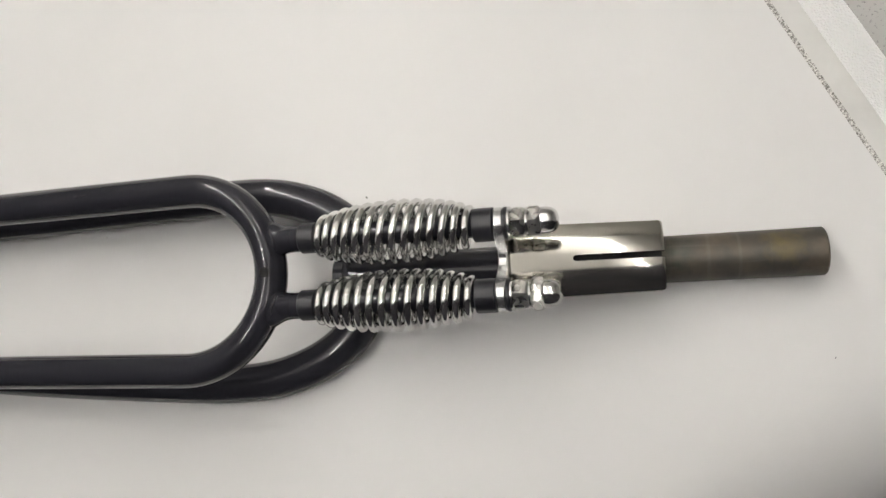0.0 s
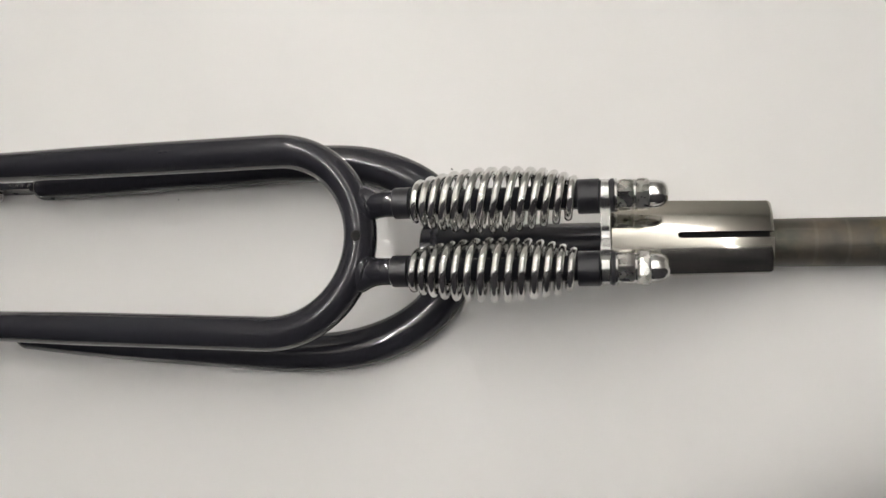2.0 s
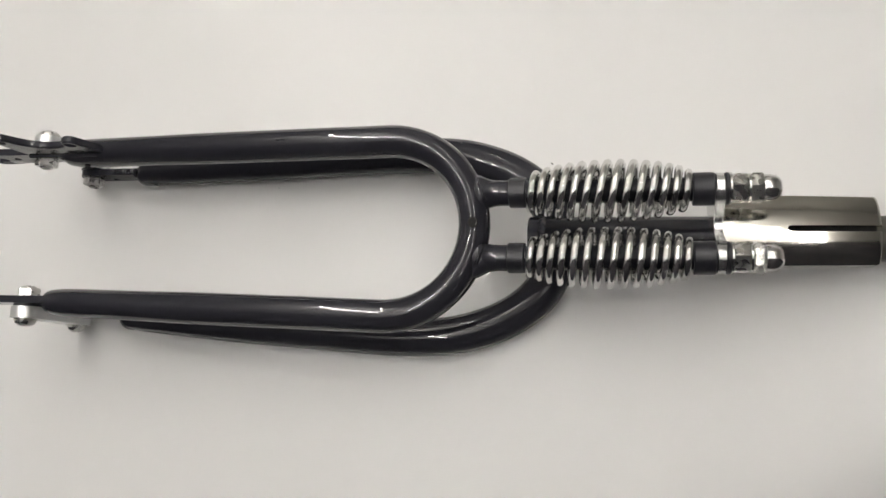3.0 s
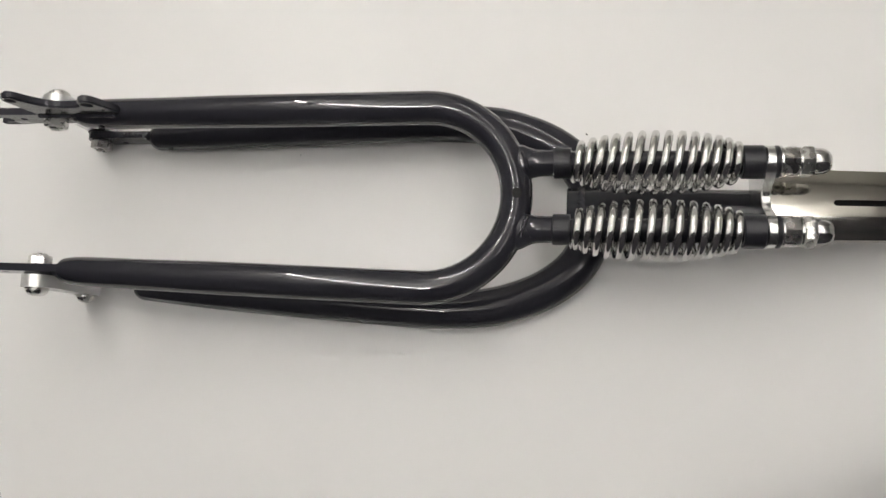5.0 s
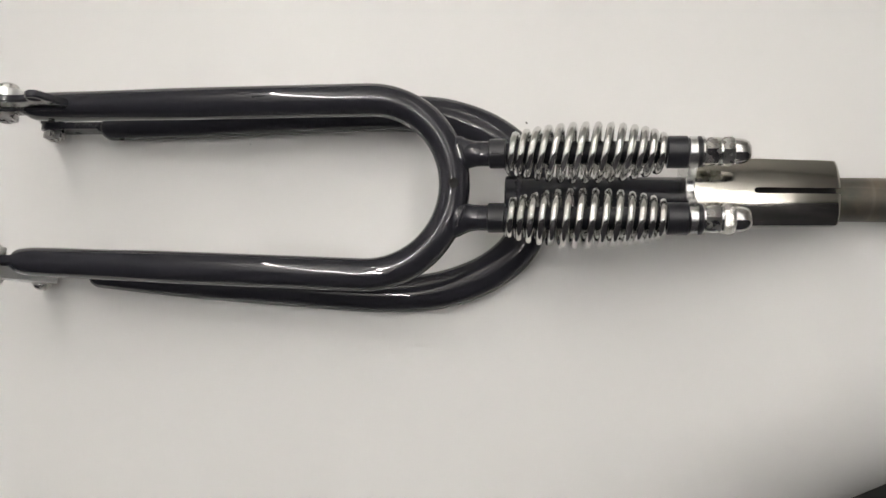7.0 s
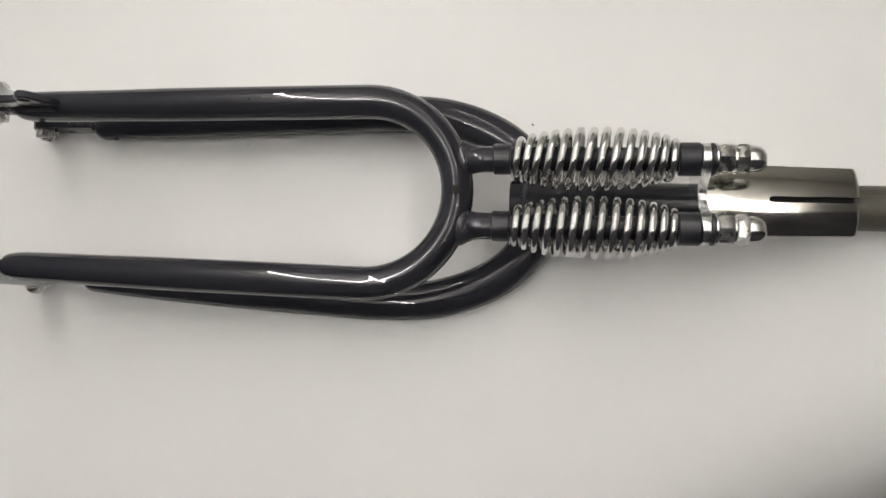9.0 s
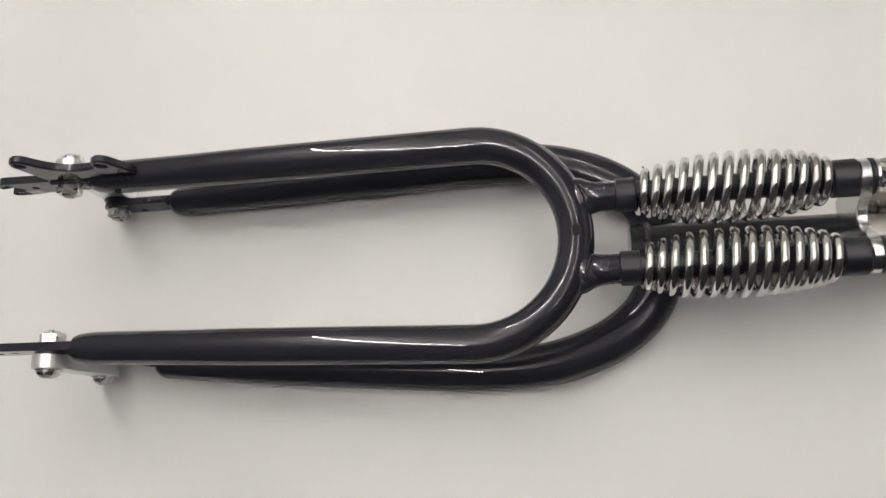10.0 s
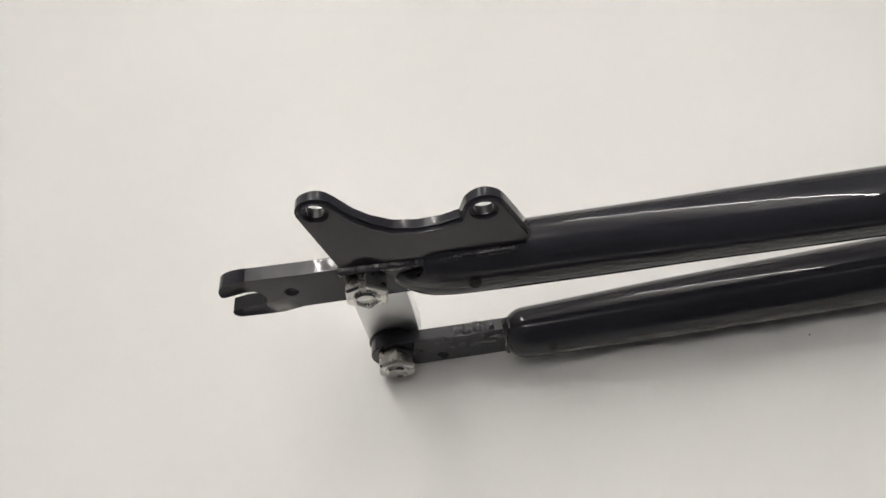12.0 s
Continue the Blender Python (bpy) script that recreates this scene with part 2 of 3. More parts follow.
panel = tagged(new("table_panel"), "smooth off-white laminate table panel with cut edges", "table panel", kind="structure")
part("panel_top", sheet(N0 + 0.0032, N1 - 0.0032, 0.0, 0.006, 10), PANEL, panel)
for n0, n1 in ((N0, N0 + 0.0032), (N1 - 0.0032, N1)):
    part("cut_edge", sheet(n0, n1, -0.0008, 0.005, 1, 0.0004), CUT, panel, "glittering rough frosted cut edge")
tagged(part("backing_sheet", sheet(N0 - 0.016, N1 + 0.016, -0.0064, 0.004, 4, 0.0004), SHEET), "smooth white backing sheet under the table panel", "sheet", kind="structure")
tagged(part("foam_sheet", sheet(N0 - 0.041, N1 + 0.041, -0.0110, 0.010, 120, 0.0015), FOAM), "white bead-textured foam sheet below the panel", "foam sheet", kind="structure")


def box(x0, x1, y0, y1, z0, z1):
    bm = bmesh.new()
    bmesh.ops.create_cube(bm, size=1.0, matrix=Matrix.LocRotScale(((x0 + x1) / 2, (y0 + y1) / 2, (z0 + z1) / 2), None, (x1 - x0, y1 - y0, z1 - z0)))
    return bm


FLOOR_Z, CEIL_Z, SOUTH = -0.90, 2.00, -0.53
slab = box(-0.76, 0.80, -1.30, 0.09, -0.060, -0.0215)
bmesh.ops.bevel(slab, geom=slab.edges[:], offset=0.004, segments=2, affect="EDGES")
for v in slab.verts:
    v.co = on_panel(v.co.x, v.co.y, v.co.z)
tagged(part("worktop", slab, STONE), "grey speckled worktop under the white panel", "worktop", kind="structure")
base = box(-0.72, 0.70, -1.20, 0.04, FLOOR_Z, -0.060)
for v in base.verts:
    v.co = on_panel(v.co.x, v.co.y, v.co.z)
tagged(part("worktop_base", base, WALLM, smooth=False), "plain white base under the worktop", "base", kind="structure")
for nm, lab, cat, mat, b in (
        ("floor", "dark charcoal floor", "floor", FLOORM, (-2.6, 2.6, SOUTH, 2.6, FLOOR_Z - 0.1, FLOOR_Z)),
        ("ceiling", "white painted ceiling", "ceiling", WALLM, (-2.6, 2.6, SOUTH, 2.6, CEIL_Z, CEIL_Z + 0.1)),
        ("wall_north", "unseen beige wall added for bounce and reflections", "wall", NORTHM, (-2.6, 2.6, 2.36, 2.6, FLOOR_Z, CEIL_Z)),
        # added out of view, close by, to keep south-facing reflections dark
        ("south_shade_wall", "unseen dark wall added for dark reflections", "wall", DARKWALL, (-2.6, 2.6, SOUTH - 0.1, SOUTH, FLOOR_Z, CEIL_Z)),
        ("wall_east", "plain white painted wall", "wall", WALLM, (2.6, 2.7, SOUTH - 0.1, 2.7, FLOOR_Z, CEIL_Z)),
        ("wall_west", "plain white painted wall", "wall", WALLM, (-2.7, -2.6, SOUTH - 0.1, 2.7, FLOOR_Z, CEIL_Z))):
    tagged(part(nm, box(*b), mat, smooth=False), lab, cat, kind="structure")

# ---- strip lamps: a row of bright chips under a slim housing ----
CHIPS, CHIP_L, CHIP_W = 46, 0.036, 0.013
for m, watts in LED_STRIPS:
    strip = tagged(new("strip_lamp"), "slim white hanging strip lamp with a row of bright chips", "strip lamp", "strip lamps")
    strip.matrix_world = m
    hb = box(-0.030, 0.030, -1.42, 1.42, 0.001, 0.024)
    bmesh.ops.bevel(hb, geom=hb.edges[:], offset=0.004, segments=2, affect="EDGES")
    part("housing", hb, WALLM, strip)
    glow = material("lit_chips", (0.9, 0.9, 0.9), 0.5)
    b = glow.node_tree.nodes["Principled BSDF"]
    b.inputs["Emission Color"].default_value = (1.0, 0.97, 0.935, 1)
    b.inputs["Emission Strength"].default_value = watts / (math.pi * CHIPS * CHIP_L * CHIP_W)
    chip = bmesh.new()
    bmesh.ops.create_cube(chip, size=1.0, matrix=Matrix.Diagonal((CHIP_W, CHIP_L, 0.0012, 1)))
    first = part("chip", chip, glow, strip, smooth=False)
    for k in range(CHIPS):
        ob = first if k == 0 else new("chip", first.data)
        ob.parent = strip
        ob.location = (0, -1.40 + 2.80 * (k + 0.5) / CHIPS, 0.0003)

# ---- the springer fork ----
fork = tagged(new("bicycle_fork"), "gloss black bicycle springer fork with two chrome coil springs", "bicycle fork")

# front fork: one bent tube
FX, FR, FRZ = -0.244, 0.0108, 0.0114          # where the bend starts, tube radius


def front_z(x):
    return 0.0637 + (x + 0.42) * (0.0585 - 0.0637) / 0.19


def front_y(x):
    return 0.0547 + (x + 0.42) * (0.0582 - 0.0547) / 0.19


def front_half(side):
    """Centre line and radii from the leg's closed end to the start of the bend."""
    pts, rad = [], []
    for x, ra, rb in ((-0.4862, 0.0036, 0.0066), (-0.4858, 0.0050, 0.0092), (-0.4846, 0.0064, 0.0108), (-0.4826, 0.0078, 0.0118), (-0.4795, 0.0088, 0.0123), (-0.474, 0.0095, 0.0125), (-0.468, 0.0098, 0.0125), (-0.455, 0.0100, 0.0125),
                      (-0.43, 0.0101, 0.0124), (-0.415, 0.0102, 0.0122), (-0.400, 0.0104, 0.0116), (-0.38, 0.0107, FRZ), (-0.35, FR, FRZ), (-0.30, FR, FRZ), (-0.27, FR, FRZ)):
        pts.append((x, side * front_y(x), front_z(x) - (rb - FRZ) * 0.6 * (x < -0.37)))
        rad.append((ra, rb))
    return pts, rad


pa, ra_ = front_half(1)
pb, rb_ = front_half(-1)
YR = front_y(FX)
bend = [(FX + YR * math.sin(radians(a)), YR * math.cos(radians(a)), front_z(FX)) for a in range(0, 181, 6)]
bm = tube(bmesh.new(), pa + bend + pb[::-1], ra_ + [(FR - 0.0007 * math.sin(radians(a)), FRZ) for a in range(0, 181, 6)] + rb_[::-1], 32)
front = part("front_fork_tube", bm, PAINT, fork)
APEX = FX + YR

# vent holes
def hole_plug(name, p, d, r, parent):
    a = Vector(p)
    b = a + Vector(d).normalized() * 0.001
    part(name, lathe(bmesh.new(), [(-0.0008, r * 0.4), (0.0005, r), (0.0008, r * 0.9)], a, b, 16), DARK, parent, "small dark vent hole")


hole_plug("vent_hole", (-0.1853, 0.0004, front_z(FX) + 0.0113), (0.03, 0, 1), 0.0033, front)
hole_plug("vent_hole", (-0.4661, front_y(-0.4661) - 0.0098, front_z(-0.4661) + 0.0010), (0, -1, 0.12), 0.0021, front)

# a small run in the paint on one leg
bm = bmesh.new()
for k, (dx, r) in enumerate(((0.0, 0.0013), (0.0022, 0.0009), (0.0040, 0.0011), (0.0062, 0.0007))):
    x = -0.3185 + dx
    bmesh.ops.create_icosphere(bm, subdivisions=2, radius=r, matrix=Matrix.LocRotScale((x, front_y(x) + 0.0006 + 0.0003 * (k % 2), front_z(x) + FRZ), None, (1.6, 0.8, 0.35)))
part("paint_run", bm, PAINT, front, "small lumpy run in the black paint")

# rear fork: tapered blades joined by a bend that lies on the panel
REAR = [(-0.4600, 0.0522, 0.0140), (-0.4592, 0.05226, 0.0140), (-0.4575, 0.05238, 0.0140), (-0.4548, 0.05256, 0.0140), (-0.4510, 0.05283, 0.0140), (-0.4450, 0.05325, 0.0139), (-0.42, 0.0550, 0.0138), (-0.36, 0.0588, 0.0138), (-0.30, 0.0618, 0.0138), (-0.25, 0.0640, 0.0136), (-0.215, 0.0631, 0.0134),
        (-0.1912, 0.0588, 0.0131), (-0.1677, 0.0494, 0.0128), (-0.1496, 0.0354, 0.0126), (-0.1396, 0.0180, 0.0125), (-0.1362, 0.0, 0.0125)]
half = smooth_path(REAR, 5)


def rear_shift(x, side):
    """The rear fork sits a touch askew: how far its blades stand to the side."""
    return -float(np.interp(x, (-0.46, -0.36, -0.25, -0.18, -0.135), (0.0006, 0.0022, 0.0024, 0.0022, 0.0020) if side > 0 else (0.0066, 0.0056, 0.0044, 0.0030, 0.0020)))


def rear_radius(p):
    x = p.x
    xs = (-0.46, -0.40, -0.30, -0.25, -0.20, -0.165)
    across = float(np.interp(x, xs, (0.0089, 0.0106, 0.0121, 0.0127, 0.0132, 0.0133)))
    upward = float(np.interp(x, xs, (0.0105, 0.0113, 0.0124, 0.0127, 0.0127, 0.0126)))
    tip = (x + 0.4600) / 0.008
    k = math.sqrt(max(0.0, 1 - (1 - tip) ** 2)) * 0.7 + 0.3 if tip < 1 else 1.0
    return (across * k, upward * k)


line = [Vector((p.x, p.y + rear_shift(p.x, 1), p.z)) for p in half] + [Vector((p.x, -p.y + rear_shift(p.x, -1), p.z)) for p in half[-2::-1]]
rear = part("rear_fork_tube", tube(bmesh.new(), line, [rear_radius(p) for p in line], 32), PAINT, fork)
hole_plug("vent_hole", (-0.4430, 0.0435, 0.0164), (0, -1, 0.3), 0.0017, rear)


# steerer
def steer_z(x):
    return 0.0172 + (0.1425 - x) * 0.0135


tilt = (1, 0, -0.0135)
a0, a1 = Vector((0.030, 0, steer_z(0.030))), Vector((0.1425, 0, steer_z(0.1425)))
L = (a1 - a0).length
part("steerer_tube", lathe(bmesh.new(), [(0, 0.0142), (L - 0.001, 0.0142), (L, 0.0134), (L, 0.0112), (L - 0.03, 0.0110)], a0, a1, 48), RAW, fork, "bare raw steel steerer tube with stains")
b0, b1 = Vector((-0.1555, 0, steer_z(-0.1555))), Vector((-0.03, 0, steer_z(-0.03)))
part("head_tube", lathe(bmesh.new(), bar((b1 - b0).length, 0.0143, 0.0008), b0, b1, 40), PAINT, fork)

# crown sleeve: an upright oval section with a slot in its top
CX0, CX1, CR = -0.0372, 0.0515, 0.0204


def crown_ring(x, shrink=0.0, n=64):
    """One section: wider towards the springs, flatter and lower towards its open end."""
    u = (x - CX0) / (CX1 - CX0)
    w, top, mid, low = 0.0228 - 0.0019 * u - shrink, 0.0530 - 0.0035 * u - shrink, 0.0455 - 0.0035 * u - shrink * 0.5, 0.0016 + shrink
    h = top - mid
    rad = (w * w + h * h) / (2 * h)
    lim = math.asin(w / rad)
    pts = []
    for k in range(n):
        a = 2 * math.pi * (k + 0.5) / n
        if k < n // 2:
            q = lim * (1 - 2 * (k + 0.5) / (n // 2))
            y, z = rad * math.sin(q), top - rad + rad * math.cos(q)
        else:
            y, z = w * 0.98 * math.cos(a), mid - 0.0012 + (mid - 0.0012 - low) * math.sin(a)
        pts.append((x, y, z))
    return pts


def crown_mesh():
    """Outer and inner skins; the slot leaves out the faces over the top."""
    bm = bmesh.new()
    n, wall = 64, 0.0035
    xs = [CX0, CX0 + 0.0008, -0.02, 0.0, 0.0004, 0.0009, 0.0019, 0.02, CX1 - 0.0022, CX1 - 0.0010, CX1]
    slot_half = [0.0018, 0.0018, 0.0018, 0.0006, 0.0011, 0.0015, 0.0018, 0.0018, 0.0018, 0.0019, 0.0021]
    outer, inner = [], []
    for i, x in enumerate(xs):
        e = 0.0013 if i == len(xs) - 1 else (0.0008 if i == 0 else (0.0004 if i == len(xs) - 2 else 0.0))
        ro, ri = crown_ring(x, e), crown_ring(x, wall)
        for ring in (ro, ri):
            for k in (15, 16):
                px, py, pz = ring[k]
                ring[k] = (px, math.copysign(slot_half[i], py), pz)
        outer.append([bm.verts.new(p) for p in ro])
        inner.append([bm.verts.new(p) for p in ri])
    for i in range(len(xs) - 1):
        for k in range(n):
            j = (k + 1) % n
            if k == 15 and xs[i] >= 0.0:
                continue
            bm.faces.new((outer[i][k], outer[i][j], outer[i + 1][j], outer[i + 1][k]))
            bm.faces.new((inner[i][k], inner[i + 1][k], inner[i + 1][j], inner[i][j]))
    for i in range(3, len(xs) - 1):
        for k in (15, 16):
            bm.faces.new((outer[i][k], inner[i][k], inner[i + 1][k], outer[i + 1][k]))
    bm.faces.new((outer[3][15], outer[3][16], inner[3][16], inner[3][15]))
    for i in (0, len(xs) - 1):
        for k in range(n):
            if k == 15 and i:
                continue
            j = (k + 1) % n
            bm.faces.new((outer[i][k], outer[i][j], inner[i][j], inner[i][k]))
    return bm


# dark strip added below the slot, standing in for the shade inside
shade_strip = bmesh.new()
bmesh.ops.create_cube(shade_strip, size=1.0, matrix=Matrix.LocRotScale((0.0245, 0, 0.0425), None, (0.051, 0.012, 0.003)))
crown = part("crown_sleeve", crown_mesh(), POLISH, fork, "polished nickel sleeve with a long slot", angle=25)
part("slot_shade", shade_strip, DARK, crown, smooth=False)


# spring stems, springs, rods, bracket, nuts
RY = 0.0206


def rod(x, s):
    return Vector((x, s * RY, 0.0622 + (x + 0.186) * 0.030))


# bracket: a dog-bone plate across both rods, joined to the sleeve
def bracket_mesh():
    zc = rod(-0.04, 1).z
    r = 0.0094
    right = [(RY + r * math.cos(radians(a)), zc + r * math.sin(radians(a))) for a in range(-60, 141, 10)]
    dip = [(0.0100, zc + 0.0022), (0.0078, zc - 0.0022), (0.0045, zc - 0.0056), (0.0, zc - 0.0068)]
    outline = right + dip + [(-y, z) for y, z in (right + dip[:-1])[::-1]]
    outline += [(-0.0205, 0.040), (-0.0190, 0.030), (0.0190, 0.030), (0.0205, 0.040)]
    bm = bmesh.new()
    rings = []
    for x, k in ((-0.0427, 0.94), (-0.0421, 1.0), (-0.0379, 1.0), (-0.0373, 0.94)):
        cy, cz = 0.0, 0.052
        rings.append([(x, y - math.copysign(min(abs(y), (1 - k) * 0.01), y), z - (1 - k) * 0.01 * (1 if z > cz else -1)) for y, z in outline])
    vs = [[bm.verts.new(p) for p in r_] for r_ in rings]
    m = len(outline)
    for a, b in zip(vs, vs[1:]):
        for i in range(m):
            bm.faces.new((a[i], a[(i + 1) % m], b[(i + 1) % m], b[i]))
    for ring in (vs[0], vs[-1]):
        edges = [bm.edges.get((ring[i], ring[(i + 1) % m])) for i in range(m)]
        bmesh.ops.triangle_fill(bm, use_beauty=True, edges=edges)
    return bm


part("spring_bracket", bracket_mesh(), STEEL, fork, "waisted chrome bracket plate")


def hexagon(l, r, e):
    return [(0, r * 0.90), (e, r), (l - e, r), (l, r * 0.90)]


def spring_mesh(s):
    """A barrel coil of round wire, closer wound at both ends."""
    x0, x1, turns, wire = -0.1525, -0.0560, 14.0, 0.0024
    steps, lean = int(turns * 30), 0.12 if s > 0 else 0.04
    pts, rad = [], []
    for i in range(steps + 1):
        u = i / steps
        v = u + 0.020 * math.sin(2 * math.pi * u) * -1.0
        x = x0 + (x1 - x0) * v
        bulge = math.sin(math.pi * min(max((u - 0.02) / 0.96, 0), 1)) ** 0.75
        r = 0.0100 + (0.0071 if s > 0 else 0.0064) * bulge
        a = -2 * math.pi * turns * u - radians(60)
        c = rod(x, s)
        # the coils lean a little, one spring more than the other
        ends = min(1.0, 6 * u, 6 * (1 - u))
        pts.append((c.x + lean * ends * r * math.cos(a), c.y + r * math.cos(a), c.z + r * math.sin(a)))
        rad.append(wire)
    return tube(bmesh.new(), pts, rad, 12, (1, 0, 0))


def along(s, x0, x1, r, e, sides=32):
    p, q = rod(x0, s), rod(x1, s)
    return lathe(bmesh.new(), bar((q - p).length, r, e), p, q, sides)


for s in (1, -1):
    stem = part("spring_stem", lathe(bmesh.new(), [(0, 0.0035), (0.004, 0.0054), (0.008, 0.0069), (0.012, 0.0078), (0.016, 0.0081), (0.0241, 0.0081), (0.0245, 0.0077)], rod(-0.188, s), rod(-0.1635, s), 32), PAINT, fork)
    p = rod(-0.1775, s)
    bead = bmesh.new()
    rings = []
    for k in range(40):
        a = 2 * math.pi * k / 40
        # the bead follows the bend that the stem meets
        yy = s * RY + 0.0080 * math.cos(a)
        xx = FX + math.sqrt((YR + FR * abs(math.cos(a + 1.57)) * 0 + FR * 0.80) ** 2 - yy * yy) + 0.0006 * noise.noise((k * 0.9, s, 1))
        c = Vector((xx, yy, p.z + 0.0080 * math.sin(a) - 0.0006))
        out = Vector((0, math.cos(a), math.sin(a)))
        rr = 0.0012 + 0.0004 * noise.noise((k * 1.3, s, 7))
        rings.append([c + (out * math.cos(2 * math.pi * j / 10) + Vector((1, 0, 0)) * math.sin(2 * math.pi * j / 10)) * rr for j in range(10)])
    p0, q0 = rod(-0.1850, s), rod(-0.1690, s)
    flare = [(0, 0.0125), (0.0030, 0.0120), (0.0060, 0.0104), (0.0090, 0.0091), (0.0120, 0.0084), (0.0160, 0.0081)]
    fm = lathe(bmesh.new(), flare, p0, q0, 32)
    for v in fm.verts:
        g = min(max((v.co.x - p0.x) / 0.016, 0), 1)
        v.co.z = p0.z - 0.0020 * (1 - g) + 0.0005 * g + (v.co.z - p0.z) * (0.70 + 0.27 * g)
    part("fillet", fm, PAINT, stem)
    part("weld_bead", loft(bead, rings, closed=True), WELD, stem)
    part("spring_seat", along(s, -0.1636, -0.1530, 0.0094, 0.0005), RUBBER, fork)
    part("guide_rod", along(s, -0.1535, -0.0540, 0.0072, 0.0003), PAINT, fork)
    part("coil_spring", spring_mesh(s), CHROME, fork, "barrel-shaped chrome coil spring")
    part("spring_collar", along(s, -0.0550, -0.0428, 0.0099, 0.0005), RUBBER, fork)
    part("rubber_washer", along(s, -0.0372, -0.0347, 0.0096, 0.0005), RUBBER, fork)
    part("washer", along(s, -0.0347, -0.0331, 0.0095, 0.0003), CHROME, fork)
    for nm, x0, x1, mat in (("lock_nut", -0.0331, -0.0244, ZINC), ("cap_nut", -0.0229, -0.0160, ZINC)):
        p, q = rod(x0, s), rod(x1, s)
        ob = part(nm, lathe(bmesh.new(), hexagon((q - p).length, 0.0091 if nm == "lock_nut" else 0.0094, 0.0012), p, q, 6, radians(29 if nm == "lock_nut" else (26 if s > 0 else -3))), mat, fork)
        if nm == "cap_nut":
            prof = [(0, 0.0077), (0.0006, 0.0079), (0.0040, 0.0078), (0.0066, 0.0072), (0.0085, 0.0059), (0.0096, 0.0042), (0.0102, 0.0019), (0.0103, 0.0002)]
            part("dome", lathe(bmesh.new(), prof, q, rod(x1 + 0.1, s), 32), CHROME, ob)
    part("thin_washer", along(s, -0.0244, -0.0229, 0.0086, 0.0002), CHROME, fork)

# weld where the bend meets the head tube
bm = bmesh.new()
rings = []
for k in range(48):
    a = math.pi * (0.02 + 0.96 * k / 47)
    c = Vector((-0.1460 + 0.0012 * noise.noise((k * 0.7, 2, 2)), 0.0148 * math.cos(a), steer_z(-0.146) + 0.0148 * math.sin(a) - 0.0006))
    rr = 0.0016 + 0.0007 * noise.noise((k * 1.1, 4, 4))
    out = Vector((0, math.cos(a), math.sin(a)))
    rings.append([c + (out * math.cos(2 * math.pi * j / 10) + Vector((1, 0, 0)) * 1.5 * math.sin(2 * math.pi * j / 10)) * rr for j in range(10)])
part("weld_bead", loft(bm, rings), WELD, rear)

# dropouts, tabs, links and bolts on both sides
PFX, PFZ = -0.5007, 0.0655       # front pivot
PRX, PRZ = -0.5017, 0.0115       # rear pivot


def dropout_outline():
    up = [(-0.476, 0.0745), (-0.500, 0.0742), (-0.520, 0.0741), (-0.531, 0.0745), (-0.5365, 0.0746)]
    up += [(-0.5382 - 0.0104 * abs(math.cos(radians(a))) ** 0.75, 0.0676 + 0.0073 * abs(math.sin(radians(a))) ** 0.75) for a in range(80, 181, 10)]
    slot = [(-0.5478, 0.0668), (-0.5400, 0.0684)] + circle(-0.5390, 0.0641, 0.0043, 9, 80, -80, False) + [(-0.5420, 0.0600)]
    low = circle(-0.5455, 0.0570, 0.0028, 6, 140, 250, False) + [(-0.540, 0.0540), (-0.532, 0.0538), (-0.524, 0.0556), (-0.500, 0.0557), (-0.476, 0.0560)]
    return up + slot + low


def ear_outline():
    out = [(-0.5076, 0.0742), (-0.5122, 0.0992)]
    out += circle(-0.5066, 0.1026, 0.0062, 11, 200, 30, False)
    out += [(-0.4968, 0.0985), (-0.4925, 0.0940), (-0.4870, 0.0905), (-0.4800, 0.0890), (-0.4730, 0.0894), (-0.4672, 0.0912)]
    out += circle(-0.4595, 0.0933, 0.0064, 11, 165, 20, False)
    out += [(-0.4500, 0.0870), (-0.4470, 0.0790), (-0.4480, 0.0730), (-0.4900, 0.0715)]
    return out


def bolt_side(parent, s, x, z, nut_y, plate_y, head_y, washers, r_head):
    """Hex nut inside, shank, spacer and round socket head outside, about a line along y."""
    a, b = (x, s * nut_y, z), (x, s * head_y, z)
    nut = part("nut", lathe(bmesh.new(), hexagon(plate_y - nut_y, 0.0076, 0.0008), a, b, 6, radians(20)), ZINC, parent)
    part("bolt_end", lathe(bmesh.new(), [(-0.0004, 0.0001), (-0.0004, 0.0029), (-0.0013, 0.0034), (-0.0013, 0.0037), (-0.0005, 0.0044), (0.002, 0.0044)], a, b, 20), ZINC, nut)
    for nm, y0, y1, r, mat in washers:
        part(nm, lathe(bmesh.new(), bar(y1 - y0, r, 0.0005), (x, s * y0, z), (x, s * y1, z), 32), mat, parent)
    y0 = washers[-1][2]
    h = head_y - y0
    prof = [(0, r_head), (h * 0.30, r_head * 0.985), (h * 0.55, r_head * 0.90), (h * 0.78, r_head * 0.74), (h * 0.93, r_head * 0.56), (h, r_head * 0.42), (h, 0.0026), (h * 0.45, 0.0026), (h * 0.45, 0.0001)]
    head = part("bolt_head", lathe(bmesh.new(), prof, (x, s * y0, z), b, 32), ZINC, parent, "round socket bolt head")
    part("socket", lathe(bmesh.new(), [(0, 0.0025), (0.0004, 0.0025)], (x, s * (y0 + h * 0.5), z), (x, s * (head_y + 1), z), 6), DARK, head)


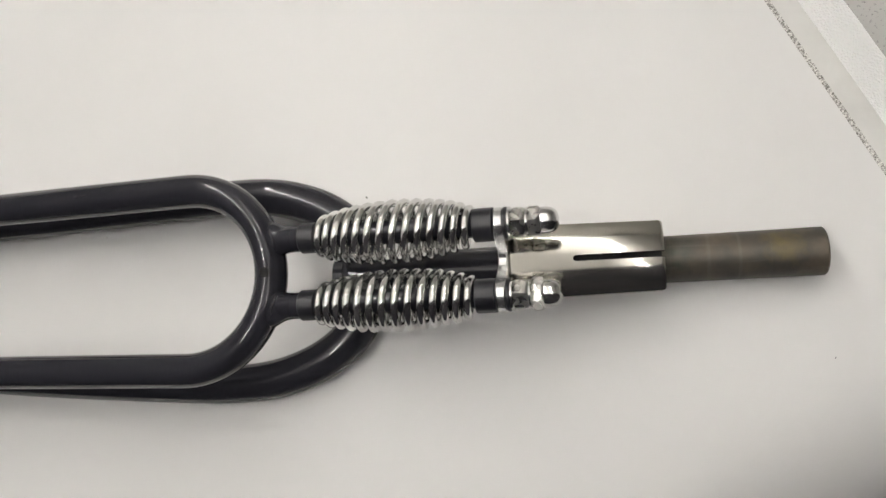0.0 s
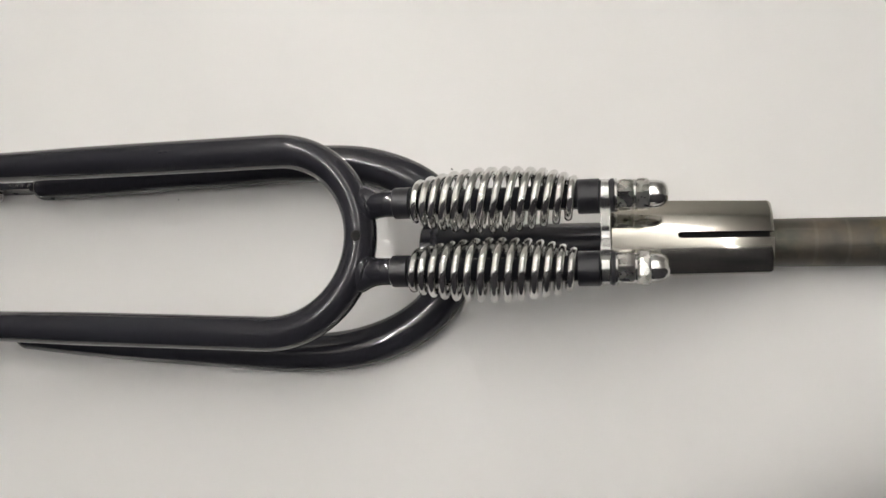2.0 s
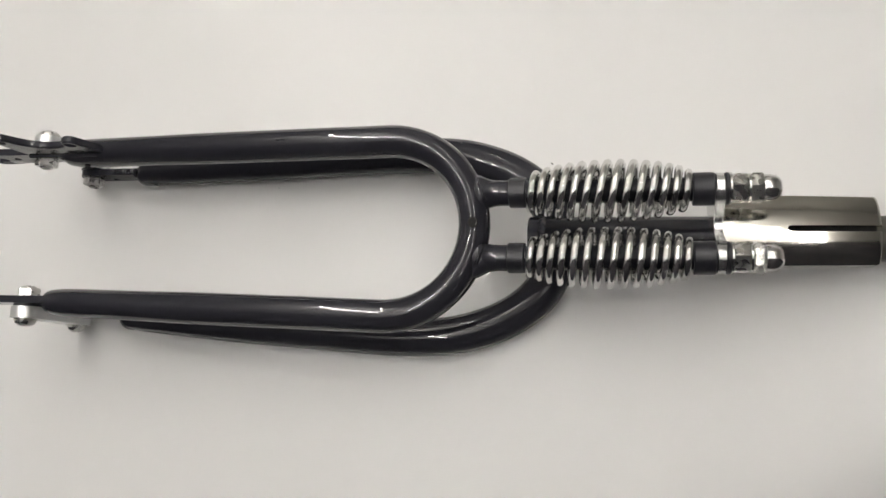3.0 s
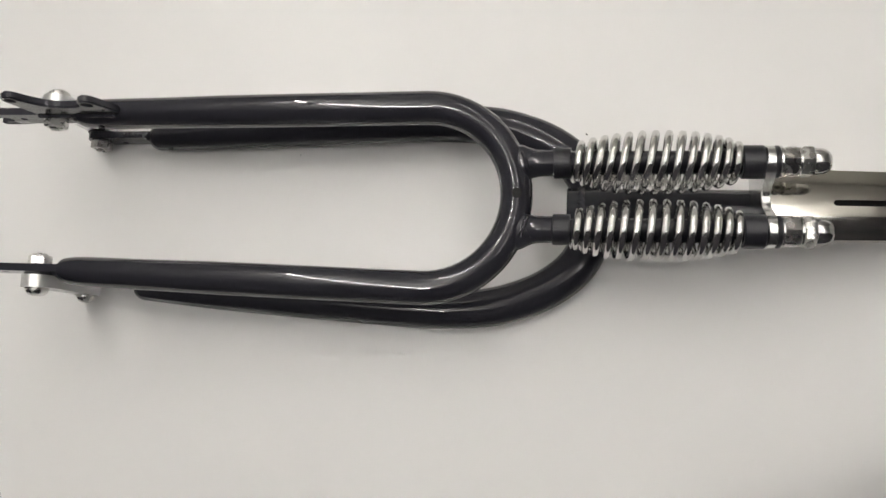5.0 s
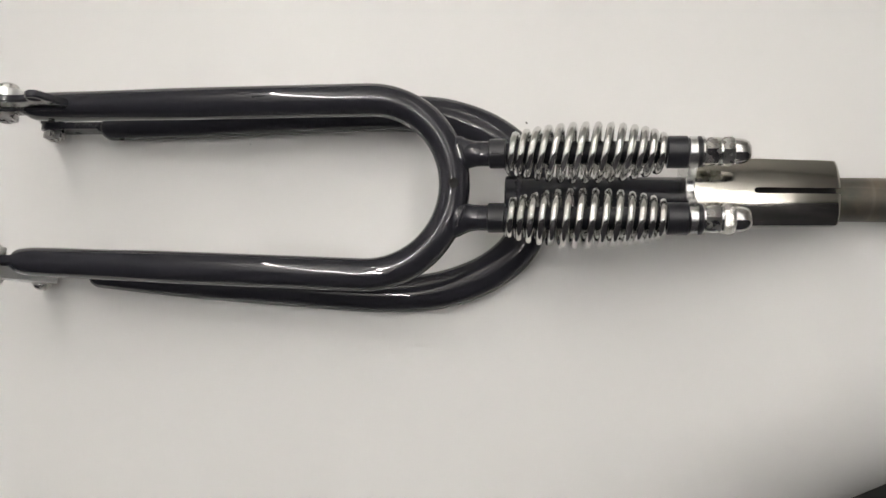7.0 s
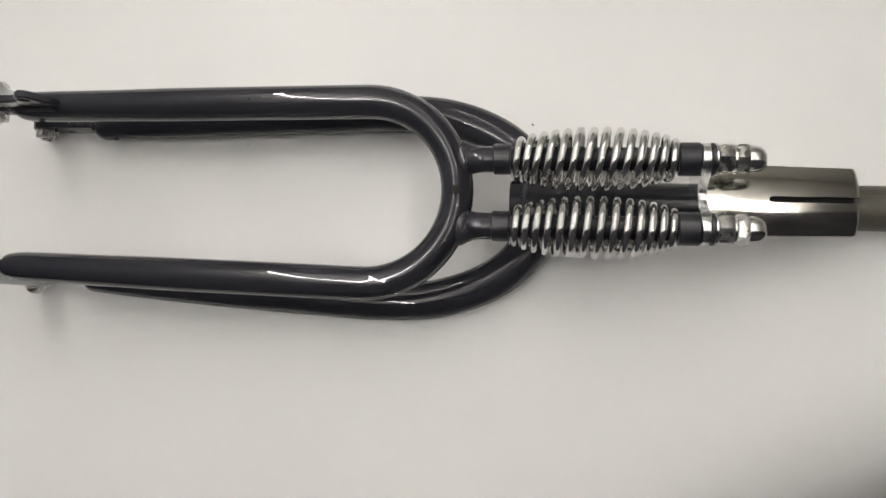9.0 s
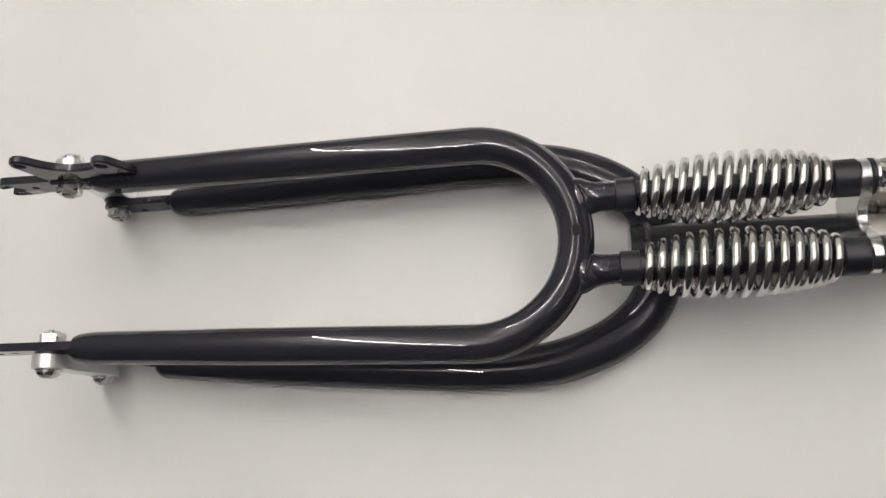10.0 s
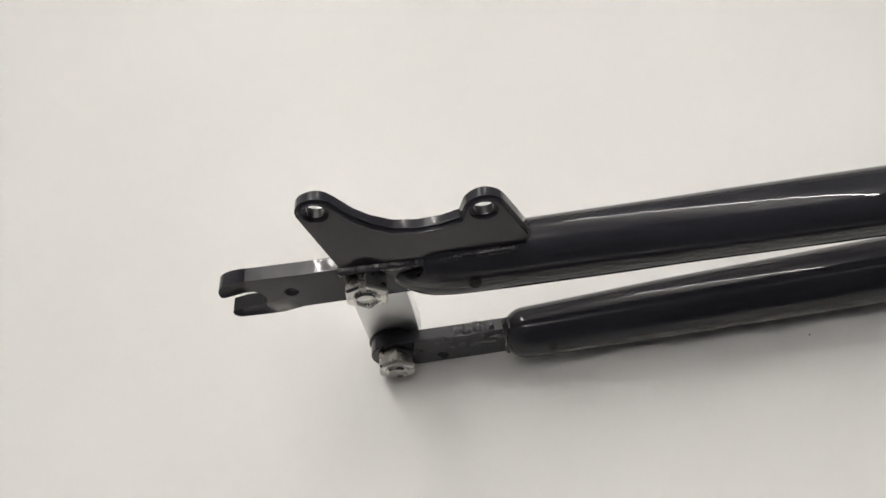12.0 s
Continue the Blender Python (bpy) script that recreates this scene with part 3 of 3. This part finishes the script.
for s in (1, -1):
    y0, y1 = (0.0506, 0.0556) if s > 0 else (-0.0553, -0.0503)
    drop = part("dropout", flat_plate(dropout_outline(), [circle(-0.5257, 0.0651, 0.0024, 14)], y0, y1, 0.0010), ENAMEL, fork, "slotted black dropout plate")
    if s > 0:
        part("brake_mount", flat_plate(ear_outline(), [circle(-0.5068, 0.1034, 0.0028, 18), circle(-0.4598, 0.0939, 0.0031, 18)], 0.0500, 0.0552, 0.0011), ENAMEL, fork, "black disc brake mount with two holes")
    # weld seams: plate to tube end, mount to plate
    seams = [([(-0.4800, z) for z in (0.0575, 0.0600, 0.0630, 0.0660, 0.0690, 0.0715)], 0.0020)]
    if s > 0:
        seams.append(([(-0.508 + 0.0035 * k, 0.0738 - 0.00012 * k) for k in range(9)], 0.0016))
        seams.append(([(-0.476 + 0.0035 * k, 0.0738 + 0.0001 * k) for k in range(8)], 0.0013))
    for seam, wr in seams:
        fine = smooth_path([(x, s * (0.0500 if x < -0.4790 else 0.0492), z) for x, z in seam], 4)
        jit = [wr * (1 + 0.35 * noise.noise((k * 0.8, wr * 900, s))) for k in range(len(fine))]
        part("weld_seam", tube(bmesh.new(), fine, jit, 10, (0, 1, 0)), WELD, drop)
    ty = 0.0505
    tab_out = [(-0.452, 0.0226), (-0.470, 0.0218)] + circle(PRX, PRZ, 0.0096, 15, 70, 290, False) + [(-0.470, 0.0040), (-0.452, 0.0055)]
    ya, yb = (ty, ty + 0.005) if s > 0 else (-ty - 0.005, -ty)
    tm = flat_plate(tab_out, [circle(-0.4845, 0.0078, 0.0020, 12)], ya, yb)
    for v in tm.verts:
        v.co.y += rear_shift(-0.46, s) * min(max((v.co.x - PRX - 0.010) / 0.034, 0), 1)
    tab = part("rear_tab", tm, ENAMEL, fork, "black pivot tab")
    fine = smooth_path([(-0.4595, s * y + rear_shift(-0.46, s), z) for y, z in ((0.0500, 0.0060), (0.0497, 0.0100), (0.0497, 0.0150), (0.0500, 0.0205), (0.0520, 0.0232), (0.0545, 0.0222))], 4)
    part("weld_seam", tube(bmesh.new(), fine, [0.0010 * (1 + 0.4 * noise.noise((k * 0.9, 3, s))) for k in range(len(fine))], 10, (1, 0, 0)), WELD, tab)
    # lumpy weld run out along the tab's upper side
    fine = smooth_path([(x, s * (0.0530 + 0.0004 * (k % 2)) + rear_shift(-0.46, s) * 0.7, 0.0212 + 0.0002 * k) for k, x in enumerate((-0.4790, -0.4760, -0.4730, -0.4700, -0.4670, -0.4635))], 6)
    part("weld_seam", tube(bmesh.new(), fine, [(0.0021 * (1 + 0.3 * noise.noise((k * 0.55, 6, s))), 0.0006 * (1 + 0.6 * noise.noise((k * 0.7, 8, s)))) for k in range(len(fine))], 12), WELD, tab)
    ly0, ly1 = 0.0572, 0.0655
    d = Vector((PRX - PFX, 0, PRZ - PFZ))
    ang = math.degrees(math.atan2(d.z, d.x))
    link_out = circle(PFX, PFZ, 0.0099, 17, ang + 90, ang + 270, False) + circle(PRX, PRZ, 0.0099, 17, ang - 90, ang + 90, False)
    la, lb = (ly0, ly1) if s > 0 else (-ly1, -ly0)
    link = part("pivot_link", flat_plate(link_out, [], la, lb), LINK, fork, "thick bright steel pivot link")
    bolt_side(drop, s, PFX, PFZ, 0.0440, 0.0506, 0.0708,
              [("bushing", 0.0552, 0.0572, 0.0088, RUBBER), ("washer", 0.0655, 0.0664, 0.0080, ZINC)], 0.0071)
    bolt_side(tab, s, PRX, PRZ, 0.0443, 0.0505, 0.0710,
              [("bushing", 0.0555, 0.0572, 0.0103, RUBBER), ("washer", 0.0655, 0.0663, 0.0078, ZINC)], 0.0064)

# ---- specks of dust on the panel ----
for x, y, r in ((-0.1425, 0.0578, 0.0009), (0.147, -0.062, 0.0005), (-0.349, 0.043, 0.0004)):
    bm = bmesh.new()
    bmesh.ops.create_icosphere(bm, subdivisions=1, radius=r, matrix=Matrix.LocRotScale((x, y, 0.0003), Euler((0, 0, x * 50)), (1.3, 0.6, 0.35)))
    tagged(part("dust_speck", bm, DUST), "tiny dark speck of dust on the white panel", "dust speck", "dust specks")
